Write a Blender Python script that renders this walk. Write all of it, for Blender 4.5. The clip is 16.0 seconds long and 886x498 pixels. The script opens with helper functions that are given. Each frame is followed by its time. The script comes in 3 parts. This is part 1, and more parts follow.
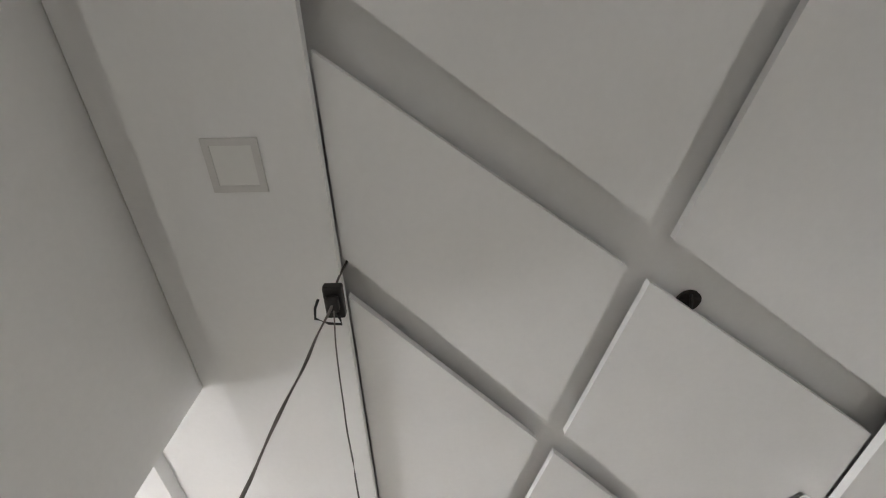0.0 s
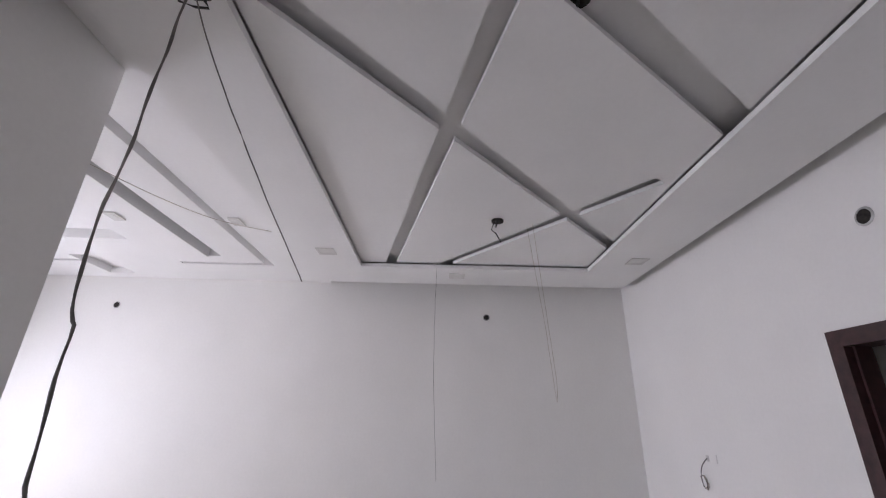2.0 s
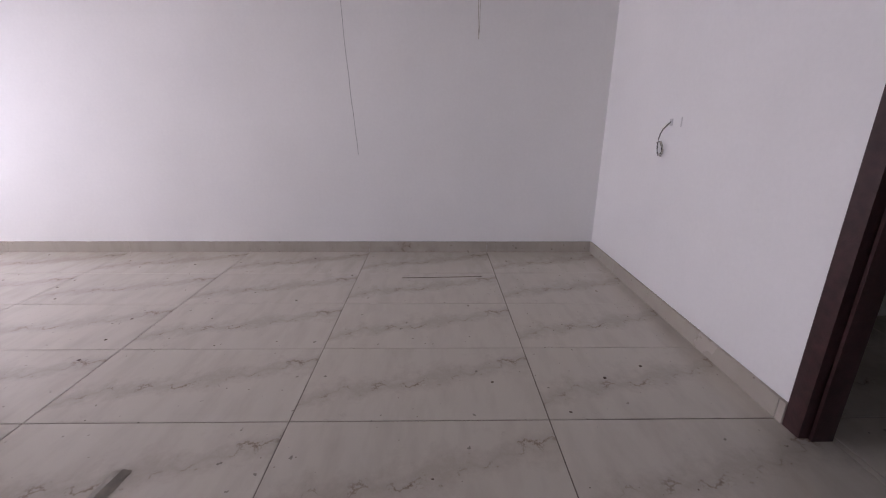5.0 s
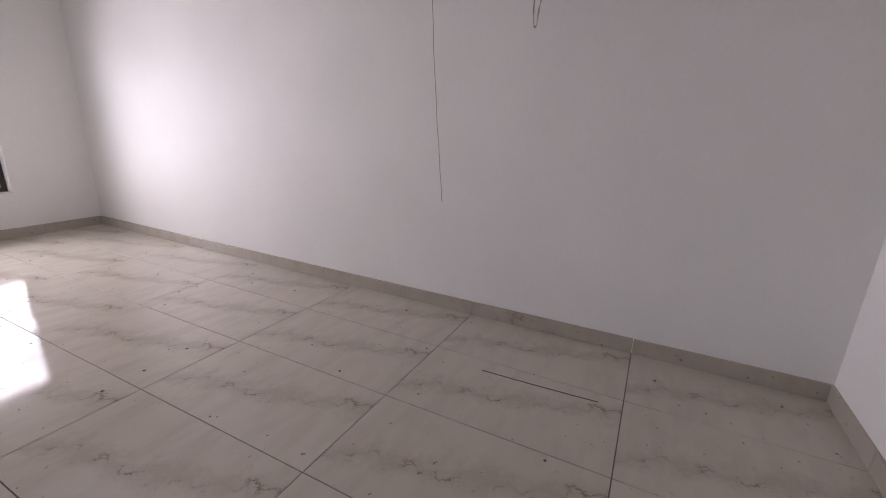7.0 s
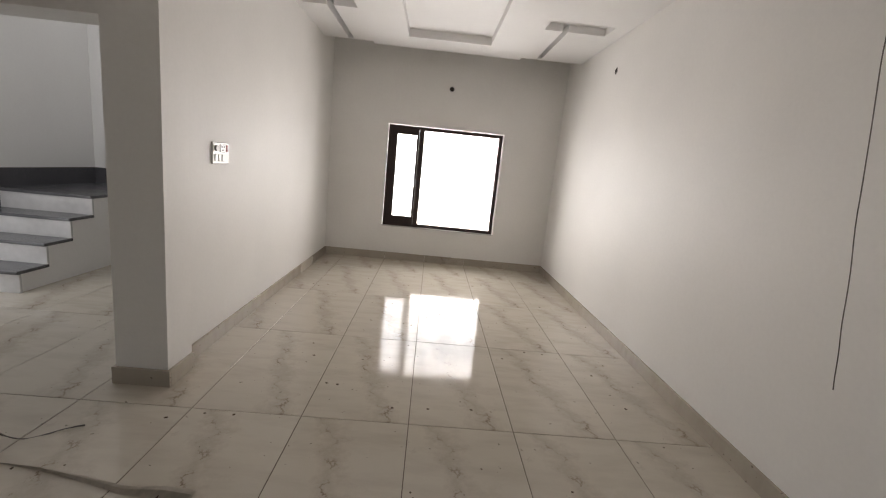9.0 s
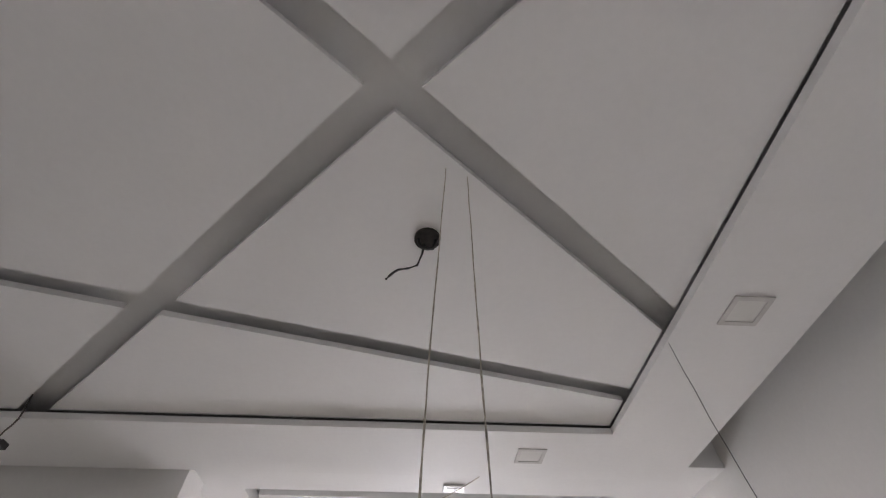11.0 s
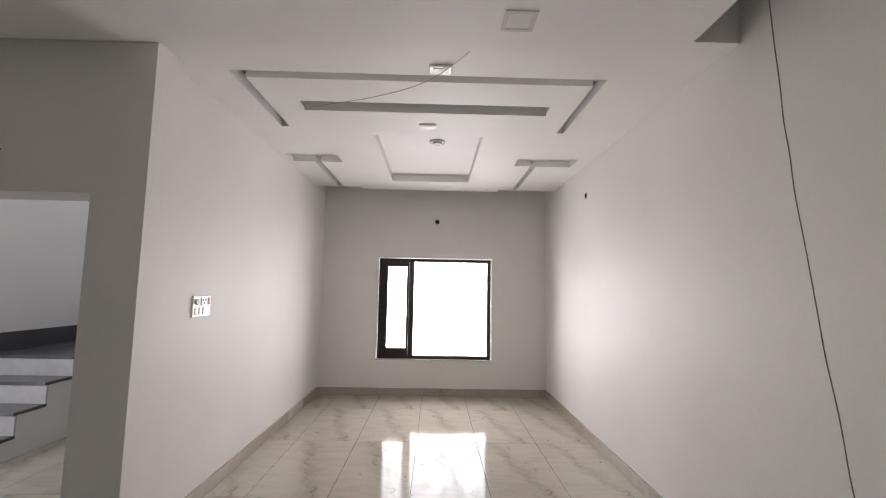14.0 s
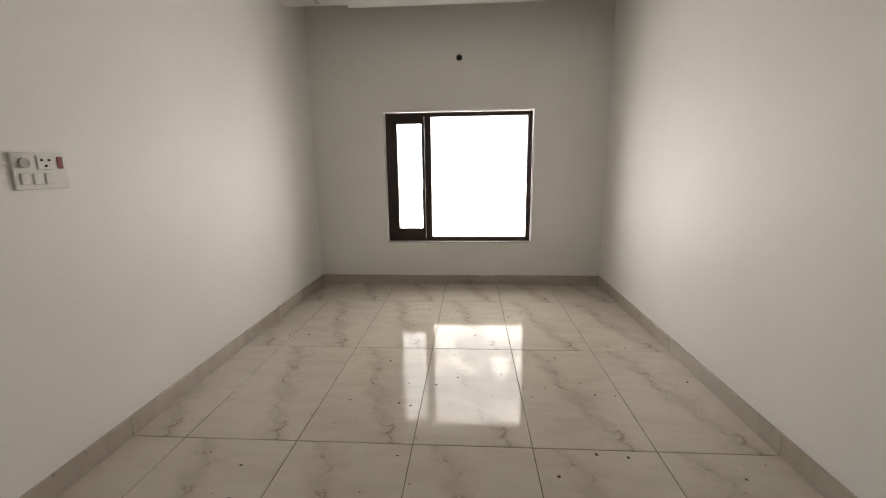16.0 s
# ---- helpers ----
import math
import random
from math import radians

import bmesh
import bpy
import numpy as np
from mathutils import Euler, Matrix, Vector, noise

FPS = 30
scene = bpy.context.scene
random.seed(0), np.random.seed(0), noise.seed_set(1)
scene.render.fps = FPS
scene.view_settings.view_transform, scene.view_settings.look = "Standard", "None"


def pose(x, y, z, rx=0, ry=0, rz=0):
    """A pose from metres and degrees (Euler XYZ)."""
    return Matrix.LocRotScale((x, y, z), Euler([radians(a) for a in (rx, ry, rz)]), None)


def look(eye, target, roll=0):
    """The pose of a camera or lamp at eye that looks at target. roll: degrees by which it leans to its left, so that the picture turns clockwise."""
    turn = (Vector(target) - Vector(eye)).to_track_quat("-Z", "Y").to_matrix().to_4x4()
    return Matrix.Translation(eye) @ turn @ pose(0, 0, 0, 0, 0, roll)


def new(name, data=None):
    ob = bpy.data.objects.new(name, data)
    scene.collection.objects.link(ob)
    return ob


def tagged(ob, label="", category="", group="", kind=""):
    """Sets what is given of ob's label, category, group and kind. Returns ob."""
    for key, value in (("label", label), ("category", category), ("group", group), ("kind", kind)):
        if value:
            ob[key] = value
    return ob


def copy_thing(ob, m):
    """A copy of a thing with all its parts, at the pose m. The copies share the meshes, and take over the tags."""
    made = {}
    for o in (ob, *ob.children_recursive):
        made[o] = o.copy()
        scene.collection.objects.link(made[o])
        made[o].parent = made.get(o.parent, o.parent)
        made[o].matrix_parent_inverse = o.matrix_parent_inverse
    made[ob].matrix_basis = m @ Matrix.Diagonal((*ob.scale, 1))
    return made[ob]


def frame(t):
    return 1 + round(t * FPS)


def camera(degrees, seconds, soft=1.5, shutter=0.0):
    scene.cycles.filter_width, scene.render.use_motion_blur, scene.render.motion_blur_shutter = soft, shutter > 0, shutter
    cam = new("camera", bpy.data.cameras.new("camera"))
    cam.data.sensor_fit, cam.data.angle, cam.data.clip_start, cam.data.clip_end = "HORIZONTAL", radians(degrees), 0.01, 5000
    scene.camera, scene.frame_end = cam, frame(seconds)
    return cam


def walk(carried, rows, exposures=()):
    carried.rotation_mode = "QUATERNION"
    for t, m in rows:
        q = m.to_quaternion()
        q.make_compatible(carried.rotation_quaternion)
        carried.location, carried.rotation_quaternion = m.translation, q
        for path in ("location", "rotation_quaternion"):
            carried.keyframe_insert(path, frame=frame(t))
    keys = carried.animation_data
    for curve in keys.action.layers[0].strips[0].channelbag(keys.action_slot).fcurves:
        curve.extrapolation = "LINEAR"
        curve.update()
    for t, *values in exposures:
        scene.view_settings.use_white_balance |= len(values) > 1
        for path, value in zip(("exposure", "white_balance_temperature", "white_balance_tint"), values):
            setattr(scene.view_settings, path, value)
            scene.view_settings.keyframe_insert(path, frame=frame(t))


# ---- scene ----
cam = camera(92.8, 16.0, soft=1.1)
PATH = [
    (0, (-4.575, 2.526, 1.688), (-3.586, 2.535, 3.426), -0.4),
    (0.5, (-4.695, 2.443, 1.682), (-3.376, 2.401, 3.185), 0.7),
    (1, (-4.719, 2.324, 1.659), (-3.22, 2.242, 2.98), -1.4),
    (1.5, (-4.725, 2.15, 1.596), (-3.013, 2.085, 2.629), 0.6),
    (2, (-4.713, 2.114, 1.527), (-2.85, 2.101, 2.253), 1.3),
    (2.5, (-4.694, 2.143, 1.451), (-2.712, 2.151, 1.721), 1.3),
    (2.7, (-4.687, 2.127, 1.439), (-2.687, 2.155, 1.445), 0.8),
    (3, (-4.644, 2.184, 1.475), (-2.655, 2.189, 1.261), 0.6),
    (3.5, (-4.637, 2.14, 1.342), (-2.725, 2.155, 0.754), 0.4),
    (4, (-4.519, 2.096, 1.277), (-2.65, 2.085, 0.566), -0.3),
    (4.2, (-4.414, 1.973, 1.283), (-2.533, 1.947, 0.605), -0.4),
    (6.5, (-3.071, 1.156, 1.299), (-1.14, 1.216, 0.782), 2.5),
    (7, (-2.818, 1.057, 1.406), (-1.099, 1.909, 0.842), 2.2),
    (7.5, (-2.522, 1.097, 1.334), (-1.151, 2.416, 0.715), 1.6),
    (8, (-2.235, 1.09, 1.366), (-1.351, 2.747, 0.679), 1.6),
    (8.5, (-1.998, 1.214, 1.383), (-1.45, 3.042, 0.785), 3.8),
    (9, (-1.79, 1.162, 1.446), (-1.707, 3.124, 1.066), 5.8),
    (9.5, (-1.954, 1.142, 1.496), (-1.901, 3.132, 1.694), 3.2),
    (10, (-1.949, 0.97, 1.585), (-1.885, 2.812, 2.361), 1.4),
    (10.2, (-1.929, 0.947, 1.613), (-1.842, 2.68, 2.609), 0.9),
    (12.3, (-1.862, 0.654, 1.737), (-1.804, 1.434, 3.578), -2.4),
    (12.5, (-1.861, 0.664, 1.739), (-1.802, 1.677, 3.462), -1.7),
    (13, (-1.827, 0.81, 1.66), (-1.757, 2.486, 2.748), -0.2),
    (13.5, (-1.835, 0.884, 1.548), (-1.728, 2.815, 2.058), 0.2),
    (13.7, (-1.709, 1.078, 1.565), (-1.655, 3.051, 1.888), 0.3),
    (14, (-1.64, 1.205, 1.542), (-1.606, 3.196, 1.729), 1.1),
    (14.5, (-1.558, 1.499, 1.459), (-1.557, 3.499, 1.457), 0.6),
    (15, (-1.514, 1.812, 1.38), (-1.487, 3.793, 1.107), -0.3),
    (15.5, (-1.459, 2.211, 1.36), (-1.476, 4.181, 1.015), -0.6),
    (16, (-1.5, 2.574, 1.387), (-1.631, 4.532, 1.0), -0.7),
]
EXPOSURES = [
    (0, 0.74, 6400, 10),
    (1.5, 0.42, 6150, 15.5),
    (2.5, 0.2, 5952, 25),
    (3, 0.24, 5960, 25),
    (4, 0.2, 5990, 25),
    (4.2, 0.2, 6020, 26),
    (6.3, 0.2, 6177, 30),
    (6.5, 0.18, 6240, 30),
    (7, 0, 6350, 26),
    (7.3, -0.12, 6950, 18),
    (7.5, -0.2, 7200, 14.5),
    (8, -0.25, 7250, 13.5),
    (9, -0.27, 7000, 14),
    (9.5, -0.36, 6900, 16.5),
    (10, -0.32, 6900, 15),
    (10.2, -0.27, 6800, 15),
    (12.3, 0.46, 6138, 20),
    (12.5, 0.45, 6138, 20),
    (13, 0.04, 6100, 25),
    (13.4, -0.1, 6300, 22.5),
    (14, -0.24, 6700, 16),
    (14.5, -0.33, 6950, 15),
    (15, -0.43, 7300, 13.3),
    (16, -0.6, 7300, 11.5),
]
walk(cam, [(t, look(e, g, r)) for t, e, g, r in PATH], EXPOSURES)

# ---- world, sun, large lights ----
world = bpy.data.worlds.new("world")
scene.world = world
world.use_nodes = True
wn = world.node_tree
sky = wn.nodes.new("ShaderNodeTexSky")
sky.sky_type, sky.sun_disc = "NISHITA", False
sky.sun_elevation, sky.sun_rotation = radians(55), radians(150)
wn.links.new(sky.outputs[0], wn.nodes["Background"].inputs[0])
wn.nodes["Background"].inputs[1].default_value = 0.12
sun = new("sun", bpy.data.lights.new("sun", "SUN"))
sun.data.energy, sun.data.angle, sun.data.color = 3.0, radians(0.5), (1, 0.95, 0.88)
sun.matrix_world = look((0, 0, 20), (-4, 9, 0))


def area(name, eye, target, sx, sy, watts, colour):
    d = bpy.data.lights.new(name, "AREA")
    d.shape, d.size, d.size_y, d.energy, d.color = "RECTANGLE", sx, sy, watts, colour
    ob = new(name, d)
    ob.matrix_world = look(eye, target)
    return ob


# daylight standing in the window's opening; the lamps after it are added fills
WIN = (-2.485, -0.798, 0.5, 1.99)
win_day = area("window_daylight", (-1.64, 7.65, 1.245), (-1.64, 0, 1.245), 1.66, 1.47, 70, (1.0, 0.985, 0.97))
win_day.data.spread = radians(138)
# the view outside: a pale sky above, a brighter, broken foreground below
win_day.data.use_nodes = True
ln = win_day.data.node_tree
em = ln.nodes["Emission"]
lg = ln.nodes.new("ShaderNodeNewGeometry")
lsep = ln.nodes.new("ShaderNodeSeparateXYZ")
lnz = ln.nodes.new("ShaderNodeTexNoise")
lnz.inputs["Scale"].default_value, lnz.inputs["Detail"].default_value = 5.0, 5
lmix = ln.nodes.new("ShaderNodeMath")
lmix.operation = "MULTIPLY_ADD"
lmix.inputs[1].default_value = 0.7
lr = ln.nodes.new("ShaderNodeValToRGB")
for pos, col in ((0.0, (1.3, 1.26, 1.2, 1)), (0.34, (1.3, 1.27, 1.22, 1)), (0.41, (0.5, 0.5, 0.48, 1)), (0.48, (1.2, 1.2, 1.17, 1)), (0.58, (0.40, 0.44, 0.5, 1)), (1.0, (0.46, 0.5, 0.56, 1))):
    el = lr.color_ramp.elements.new(pos) if pos not in (0.0, 1.0) else lr.color_ramp.elements[int(pos)]
    el.color = col
lmap = ln.nodes.new("ShaderNodeMapRange")
lmap.inputs[1].default_value, lmap.inputs[2].default_value, lmap.inputs[3].default_value, lmap.inputs[4].default_value = 0.5, 1.99, -0.3, 0.65
ln.links.new(lg.outputs["Position"], lsep.inputs[0]), ln.links.new(lg.outputs["Position"], lnz.inputs["Vector"])
ln.links.new(lsep.outputs["Z"], lmap.inputs[0])
ln.links.new(lnz.outputs[0], lmix.inputs[0]), ln.links.new(lmap.outputs[0], lmix.inputs[2])
ln.links.new(lmix.outputs[0], lr.inputs[0]), ln.links.new(lr.outputs[0], em.inputs["Color"])
# added cool fill under the stairwell ceiling; its source is unseen
area("stairwell_fill", (-5.3, 5.6, 5.2), (-5.3, 5.6, 0), 1.6, 1.6, 30, (0.86, 0.92, 1.0))
# added fill that brightens the risers; no entrance is seen here
area("riser_fill", (-6.24, 4.3, 1.08), (-4.6, 6.2, 0.8), 0.8, 1.9, 22, (0.86, 0.92, 1.0))
# added weak warm fill from the unseen west end, lifts the hall
area("hall_fill", (-7.26, 1.7, 1.5), (0, 1.7, 1.5), 2.2, 1.9, 5.5, (1.0, 0.95, 0.88))


# ---- materials ----
def mat(name, colour, rough=0.6, metal=0.0, grain=0.04, grain_scale=40.0, blotch=0.05, blotch_scale=1.5, bump=0.05, bump_scale=120.0, per=0.0):
    m = bpy.data.materials.new(name)
    m.use_nodes = True
    nt = m.node_tree
    b = nt.nodes["Principled BSDF"]
    b.inputs["Roughness"].default_value, b.inputs["Metallic"].default_value = rough, metal
    co = nt.nodes.new("ShaderNodeTexCoord")
    geo = nt.nodes.new("ShaderNodeNewGeometry")
    total = None
    for scale, amount in ((grain_scale, grain), (blotch_scale, blotch)):
        n = nt.nodes.new("ShaderNodeTexNoise")
        n.inputs["Scale"].default_value, n.inputs["Detail"].default_value = scale, 5
        nt.links.new(geo.outputs["Position"], n.inputs["Vector"])
        mp = nt.nodes.new("ShaderNodeMapRange")
        mp.inputs[1].default_value, mp.inputs[2].default_value = 0.3, 0.7
        mp.inputs[3].default_value, mp.inputs[4].default_value = 1 - amount, 1 + amount
        nt.links.new(n.outputs[0], mp.inputs[0])
        if total is None:
            total = mp.outputs[0]
        else:
            mu = nt.nodes.new("ShaderNodeMath")
            mu.operation = "MULTIPLY"
            nt.links.new(total, mu.inputs[0]), nt.links.new(mp.outputs[0], mu.inputs[1])
            total = mu.outputs[0]
    if per:
        oi = nt.nodes.new("ShaderNodeObjectInfo")
        mp = nt.nodes.new("ShaderNodeMapRange")
        mp.inputs[3].default_value, mp.inputs[4].default_value = 1 - per, 1 + per
        nt.links.new(oi.outputs["Random"], mp.inputs[0])
        mu = nt.nodes.new("ShaderNodeMath")
        mu.operation = "MULTIPLY"
        nt.links.new(total, mu.inputs[0]), nt.links.new(mp.outputs[0], mu.inputs[1])
        total = mu.outputs[0]
    vm = nt.nodes.new("ShaderNodeVectorMath")
    vm.operation = "SCALE"
    vm.inputs[0].default_value = colour
    nt.links.new(total, vm.inputs["Scale"])
    nt.links.new(vm.outputs[0], b.inputs["Base Color"])
    if bump:
        n = nt.nodes.new("ShaderNodeTexNoise")
        n.inputs["Scale"].default_value, n.inputs["Detail"].default_value = bump_scale, 4
        nt.links.new(geo.outputs["Position"], n.inputs["Vector"])
        bp = nt.nodes.new("ShaderNodeBump")
        bp.inputs["Strength"].default_value, bp.inputs["Distance"].default_value = bump, 0.01
        nt.links.new(n.outputs[0], bp.inputs["Height"])
        nt.links.new(bp.outputs[0], b.inputs["Normal"])
    return m


def marble(name, base, vein, rough):
    """Polished vitrified tile: cream ground, soft clouds, broken brown veins and dust."""
    m = bpy.data.materials.new(name)
    m.use_nodes = True
    nt = m.node_tree
    b = nt.nodes["Principled BSDF"]
    b.inputs["Specular IOR Level"].default_value = 0.42
    L = nt.links.new
    geo = nt.nodes.new("ShaderNodeNewGeometry")
    oi = nt.nodes.new("ShaderNodeObjectInfo")
    sc = nt.nodes.new("ShaderNodeVectorMath")
    sc.operation = "SCALE"
    sc.inputs[0].default_value = (7.0, 13.0, 3.0)
    L(oi.outputs["Random"], sc.inputs["Scale"])
    add = nt.nodes.new("ShaderNodeVectorMath")
    L(geo.outputs["Position"], add.inputs[0]), L(sc.outputs[0], add.inputs[1])
    mp = nt.nodes.new("ShaderNodeMapping")
    mp.inputs["Rotation"].default_value = (0, 0, radians(38))
    mp.inputs["Scale"].default_value = (0.8, 3.1, 1.0)
    L(add.outputs[0], mp.inputs[0])

    def nz(scale, detail, src, rough_=0.55):
        n = nt.nodes.new("ShaderNodeTexNoise")
        n.inputs["Scale"].default_value, n.inputs["Detail"].default_value, n.inputs["Roughness"].default_value = scale, detail, rough_
        L(src, n.inputs["Vector"])
        return n.outputs[0]

    def rng(src, a, c, lo, hi):
        r = nt.nodes.new("ShaderNodeMapRange")
        for i, v in enumerate((a, c, lo, hi)):
            r.inputs[i + 1].default_value = v
        L(src, r.inputs[0])
        return r.outputs[0]

    def mth(op, a, c):
        n = nt.nodes.new("ShaderNodeMath")
        n.operation = op
        for i, v in enumerate((a, c)):
            if isinstance(v, (int, float)):
                n.inputs[i].default_value = v
            else:
                L(v, n.inputs[i])
        return n.outputs[0]

    # the tiles share one print: a broken vein slants along each, with a fainter branch
    loc = nt.nodes.new("ShaderNodeTexCoord").outputs["Object"]
    sep = nt.nodes.new("ShaderNodeSeparateXYZ")
    L(loc, sep.inputs[0])
    fray = mth("SUBTRACT", nz(5.0, 6, loc, 0.68), 0.5)

    def vein_line(slope, at, sway, width):
        d = mth("ADD", mth("ADD", sep.outputs[0], mth("MULTIPLY", sep.outputs[1], slope)), mth("MULTIPLY", fray, sway))
        return rng(mth("ABSOLUTE", mth("SUBTRACT", d, at), 0), 0.0, width, 1.0, 0.0)

    broken = rng(nz(7.0, 3, loc), 0.40, 0.60, 0.15, 1.0)
    line = mth("MULTIPLY", vein_line(0.26, 0.46, 0.55, 0.024), broken)
    haze = mth("MULTIPLY", vein_line(0.26, 0.46, 0.5, 0.12), 0.3)
    branch = mth("MULTIPLY", vein_line(0.62, 0.62, 0.7, 0.016), rng(nz(4.0, 2, loc), 0.48, 0.62, 0.0, 0.55))
    line = mth("MAXIMUM", mth("MAXIMUM", line, branch), haze)
    cloud = rng(nz(3.2, 5, mp.outputs[0]), 0.45, 0.75, 0.0, 0.2)
    amount = mth("MAXIMUM", line, cloud)
    mix = nt.nodes.new("ShaderNodeMix")
    mix.data_type = "RGBA"
    mix.inputs[6].default_value, mix.inputs[7].default_value = (*base, 1), (*vein, 1)
    L(amount, mix.inputs[0])
    # dried drips and specks of site dirt
    spots = rng(nz(26, 2, geo.outputs["Position"]), 0.715, 0.74, 0.0, 0.6)
    mix2 = nt.nodes.new("ShaderNodeMix")
    mix2.data_type = "RGBA"
    mix2.inputs[7].default_value = (0.09, 0.075, 0.06, 1)
    L(spots, mix2.inputs[0]), L(mix.outputs[2], mix2.inputs[6])
    L(mix2.outputs[2], b.inputs["Base Color"])
    dust = nz(1.3, 5, geo.outputs["Position"])
    L(rng(dust, 0.35, 0.7, rough * 0.7, rough * 1.9), b.inputs["Roughness"])
    bp = nt.nodes.new("ShaderNodeBump")
    bp.inputs["Strength"].default_value, bp.inputs["Distance"].default_value = 0.06, 0.01
    L(nz(5.0, 2, geo.outputs["Position"]), bp.inputs["Height"])
    L(bp.outputs[0], b.inputs["Normal"])
    return m


WALL = mat("wall_paint", (0.87, 0.855, 0.83), 0.55, grain=0.012, blotch=0.03, blotch_scale=1.1, bump=0.04, bump_scale=60)
CEIL = mat("ceiling_paint", (0.87, 0.86, 0.85), 0.6, grain=0.01, blotch=0.025, blotch_scale=1.6, bump=0.03, bump_scale=45)
TILE = marble("floor_tile_marble", (0.58, 0.53, 0.45), (0.21, 0.15, 0.10), 0.07)
SKIRT = marble("skirting_marble", (0.47, 0.42, 0.355), (0.22, 0.16, 0.11), 0.16)
GROUT = mat("grout", (0.12, 0.095, 0.075), 0.9, grain=0.2)
DARKWOOD = mat("dark_wood", (0.045, 0.018, 0.018), 0.38, grain=0.3, grain_scale=25, blotch=0.2, bump=0.1)
FRAME = mat("window_frame_brown", (0.032, 0.017, 0.014), 0.35, grain=0.08, bump=0.02)
GRANITE = mat("step_granite", (0.10, 0.098, 0.105), 0.22, grain=0.4, grain_scale=160, blotch=0.1)
RISER = mat("riser_marble", (0.62, 0.61, 0.60), 0.25, grain=0.06, grain_scale=14, blotch=0.1)
PLASTIC = mat("white_plastic", (0.82, 0.81, 0.78), 0.25, grain=0.01, blotch=0.01, bump=0)
PLASTIC_GREY = mat("grey_plastic", (0.45, 0.44, 0.43), 0.35, grain=0.02, bump=0)
TAUPE = mat("lamp_trim", (0.66, 0.64, 0.62), 0.4, grain=0.02, bump=0)
STRIPED = mat("dusty_cable", (0.14, 0.125, 0.115), 0.6, grain=0.93, grain_scale=2.6, blotch=0.2, blotch_scale=30, bump=0.05)
BLACK = mat("black_cable", (0.018, 0.016, 0.016), 0.45, grain=0.2, bump=0.05)
GREYCABLE = mat("grey_twisted_cable", (0.50, 0.45, 0.38), 0.6, grain=0.4, grain_scale=70, bump=0.1)
THREAD = mat("thread", (0.55, 0.5, 0.45), 0.8, grain=0.3, bump=0)
# near-black paint for the shade inside holes, which have no depth
HOLE_SHADE = mat("hole_shade", (0.03, 0.025, 0.022), 0.9, grain=0.4, grain_scale=60)
RED = mat("red_switch", (0.25, 0.03, 0.02), 0.35, grain=0.05, bump=0)
PAPER = mat("dusty_film", (0.50, 0.45, 0.38), 0.5, grain=0.15, grain_scale=25)
DIRT = mat("debris_brown", (0.09, 0.06, 0.04), 0.9, grain=0.4, grain_scale=90)
GROUND = mat("ground_earth", (0.22, 0.19, 0.15), 0.95, grain=0.3, grain_scale=8, blotch=0.3, blotch_scale=0.4)
glass = bpy.data.materials.new("glass")
glass.use_nodes = True
gb = glass.node_tree.nodes["Principled BSDF"]
gb.inputs["Roughness"].default_value, gb.inputs["Transmission Weight"].default_value, gb.inputs["IOR"].default_value = 0.0, 1.0, 1.45


# ---- builders ----
def box_bm(x0, x1, y0, y1, z0, z1, bm=None, bevel=0.0):
    own = bmesh.new()
    bmesh.ops.create_cube(own, size=1)
    for v in own.verts:
        v.co = ((x0 + x1) / 2 + v.co.x * (x1 - x0), (y0 + y1) / 2 + v.co.y * (y1 - y0), (z0 + z1) / 2 + v.co.z * (z1 - z0))
    if bevel:
        bmesh.ops.bevel(own, geom=own.edges[:], offset=bevel, segments=2, affect="EDGES", profile=0.5)
    if bm is None:
        return own
    tmp = bpy.data.meshes.new("tmp")
    own.to_mesh(tmp)
    own.free()
    bm.from_mesh(tmp)
    bpy.data.meshes.remove(tmp)
    return bm


def prism(bm, poly, z0, z1):
    """Extrude a convex or plain polygon in plan from z0 to z1."""
    lo = [bm.verts.new((x, y, z0)) for x, y in poly]
    hi = [bm.verts.new((x, y, z1)) for x, y in poly]
    bm.faces.new(lo[::-1])
    bm.faces.new(hi)
    for i in range(len(poly)):
        j = (i + 1) % len(poly)
        bm.faces.new((lo[i], lo[j], hi[j], hi[i]))


def part(name, bm, material, parent=None, label=""):
    me = bpy.data.meshes.new(name)
    bmesh.ops.recalc_face_normals(bm, faces=bm.faces[:])
    bm.to_mesh(me)
    bm.free()
    me.materials.append(material)
    ob = new(name, me)
    if parent is not None:
        ob.parent = parent
    return tagged(ob, label) if label else ob


def setting(name, bm, material, label, category):
    return tagged(part(name, bm, material), label, category, kind="structure")


def boxes(*bs):
    bm = bmesh.new()
    for b in bs:
        box_bm(*b, bm=bm)
    return bm


def thing(name, label, category, at=(0, 0, 0), group=""):
    e = new(name)
    e.location = at
    e.empty_display_size = 0.05
    return tagged(e, label, category, group)


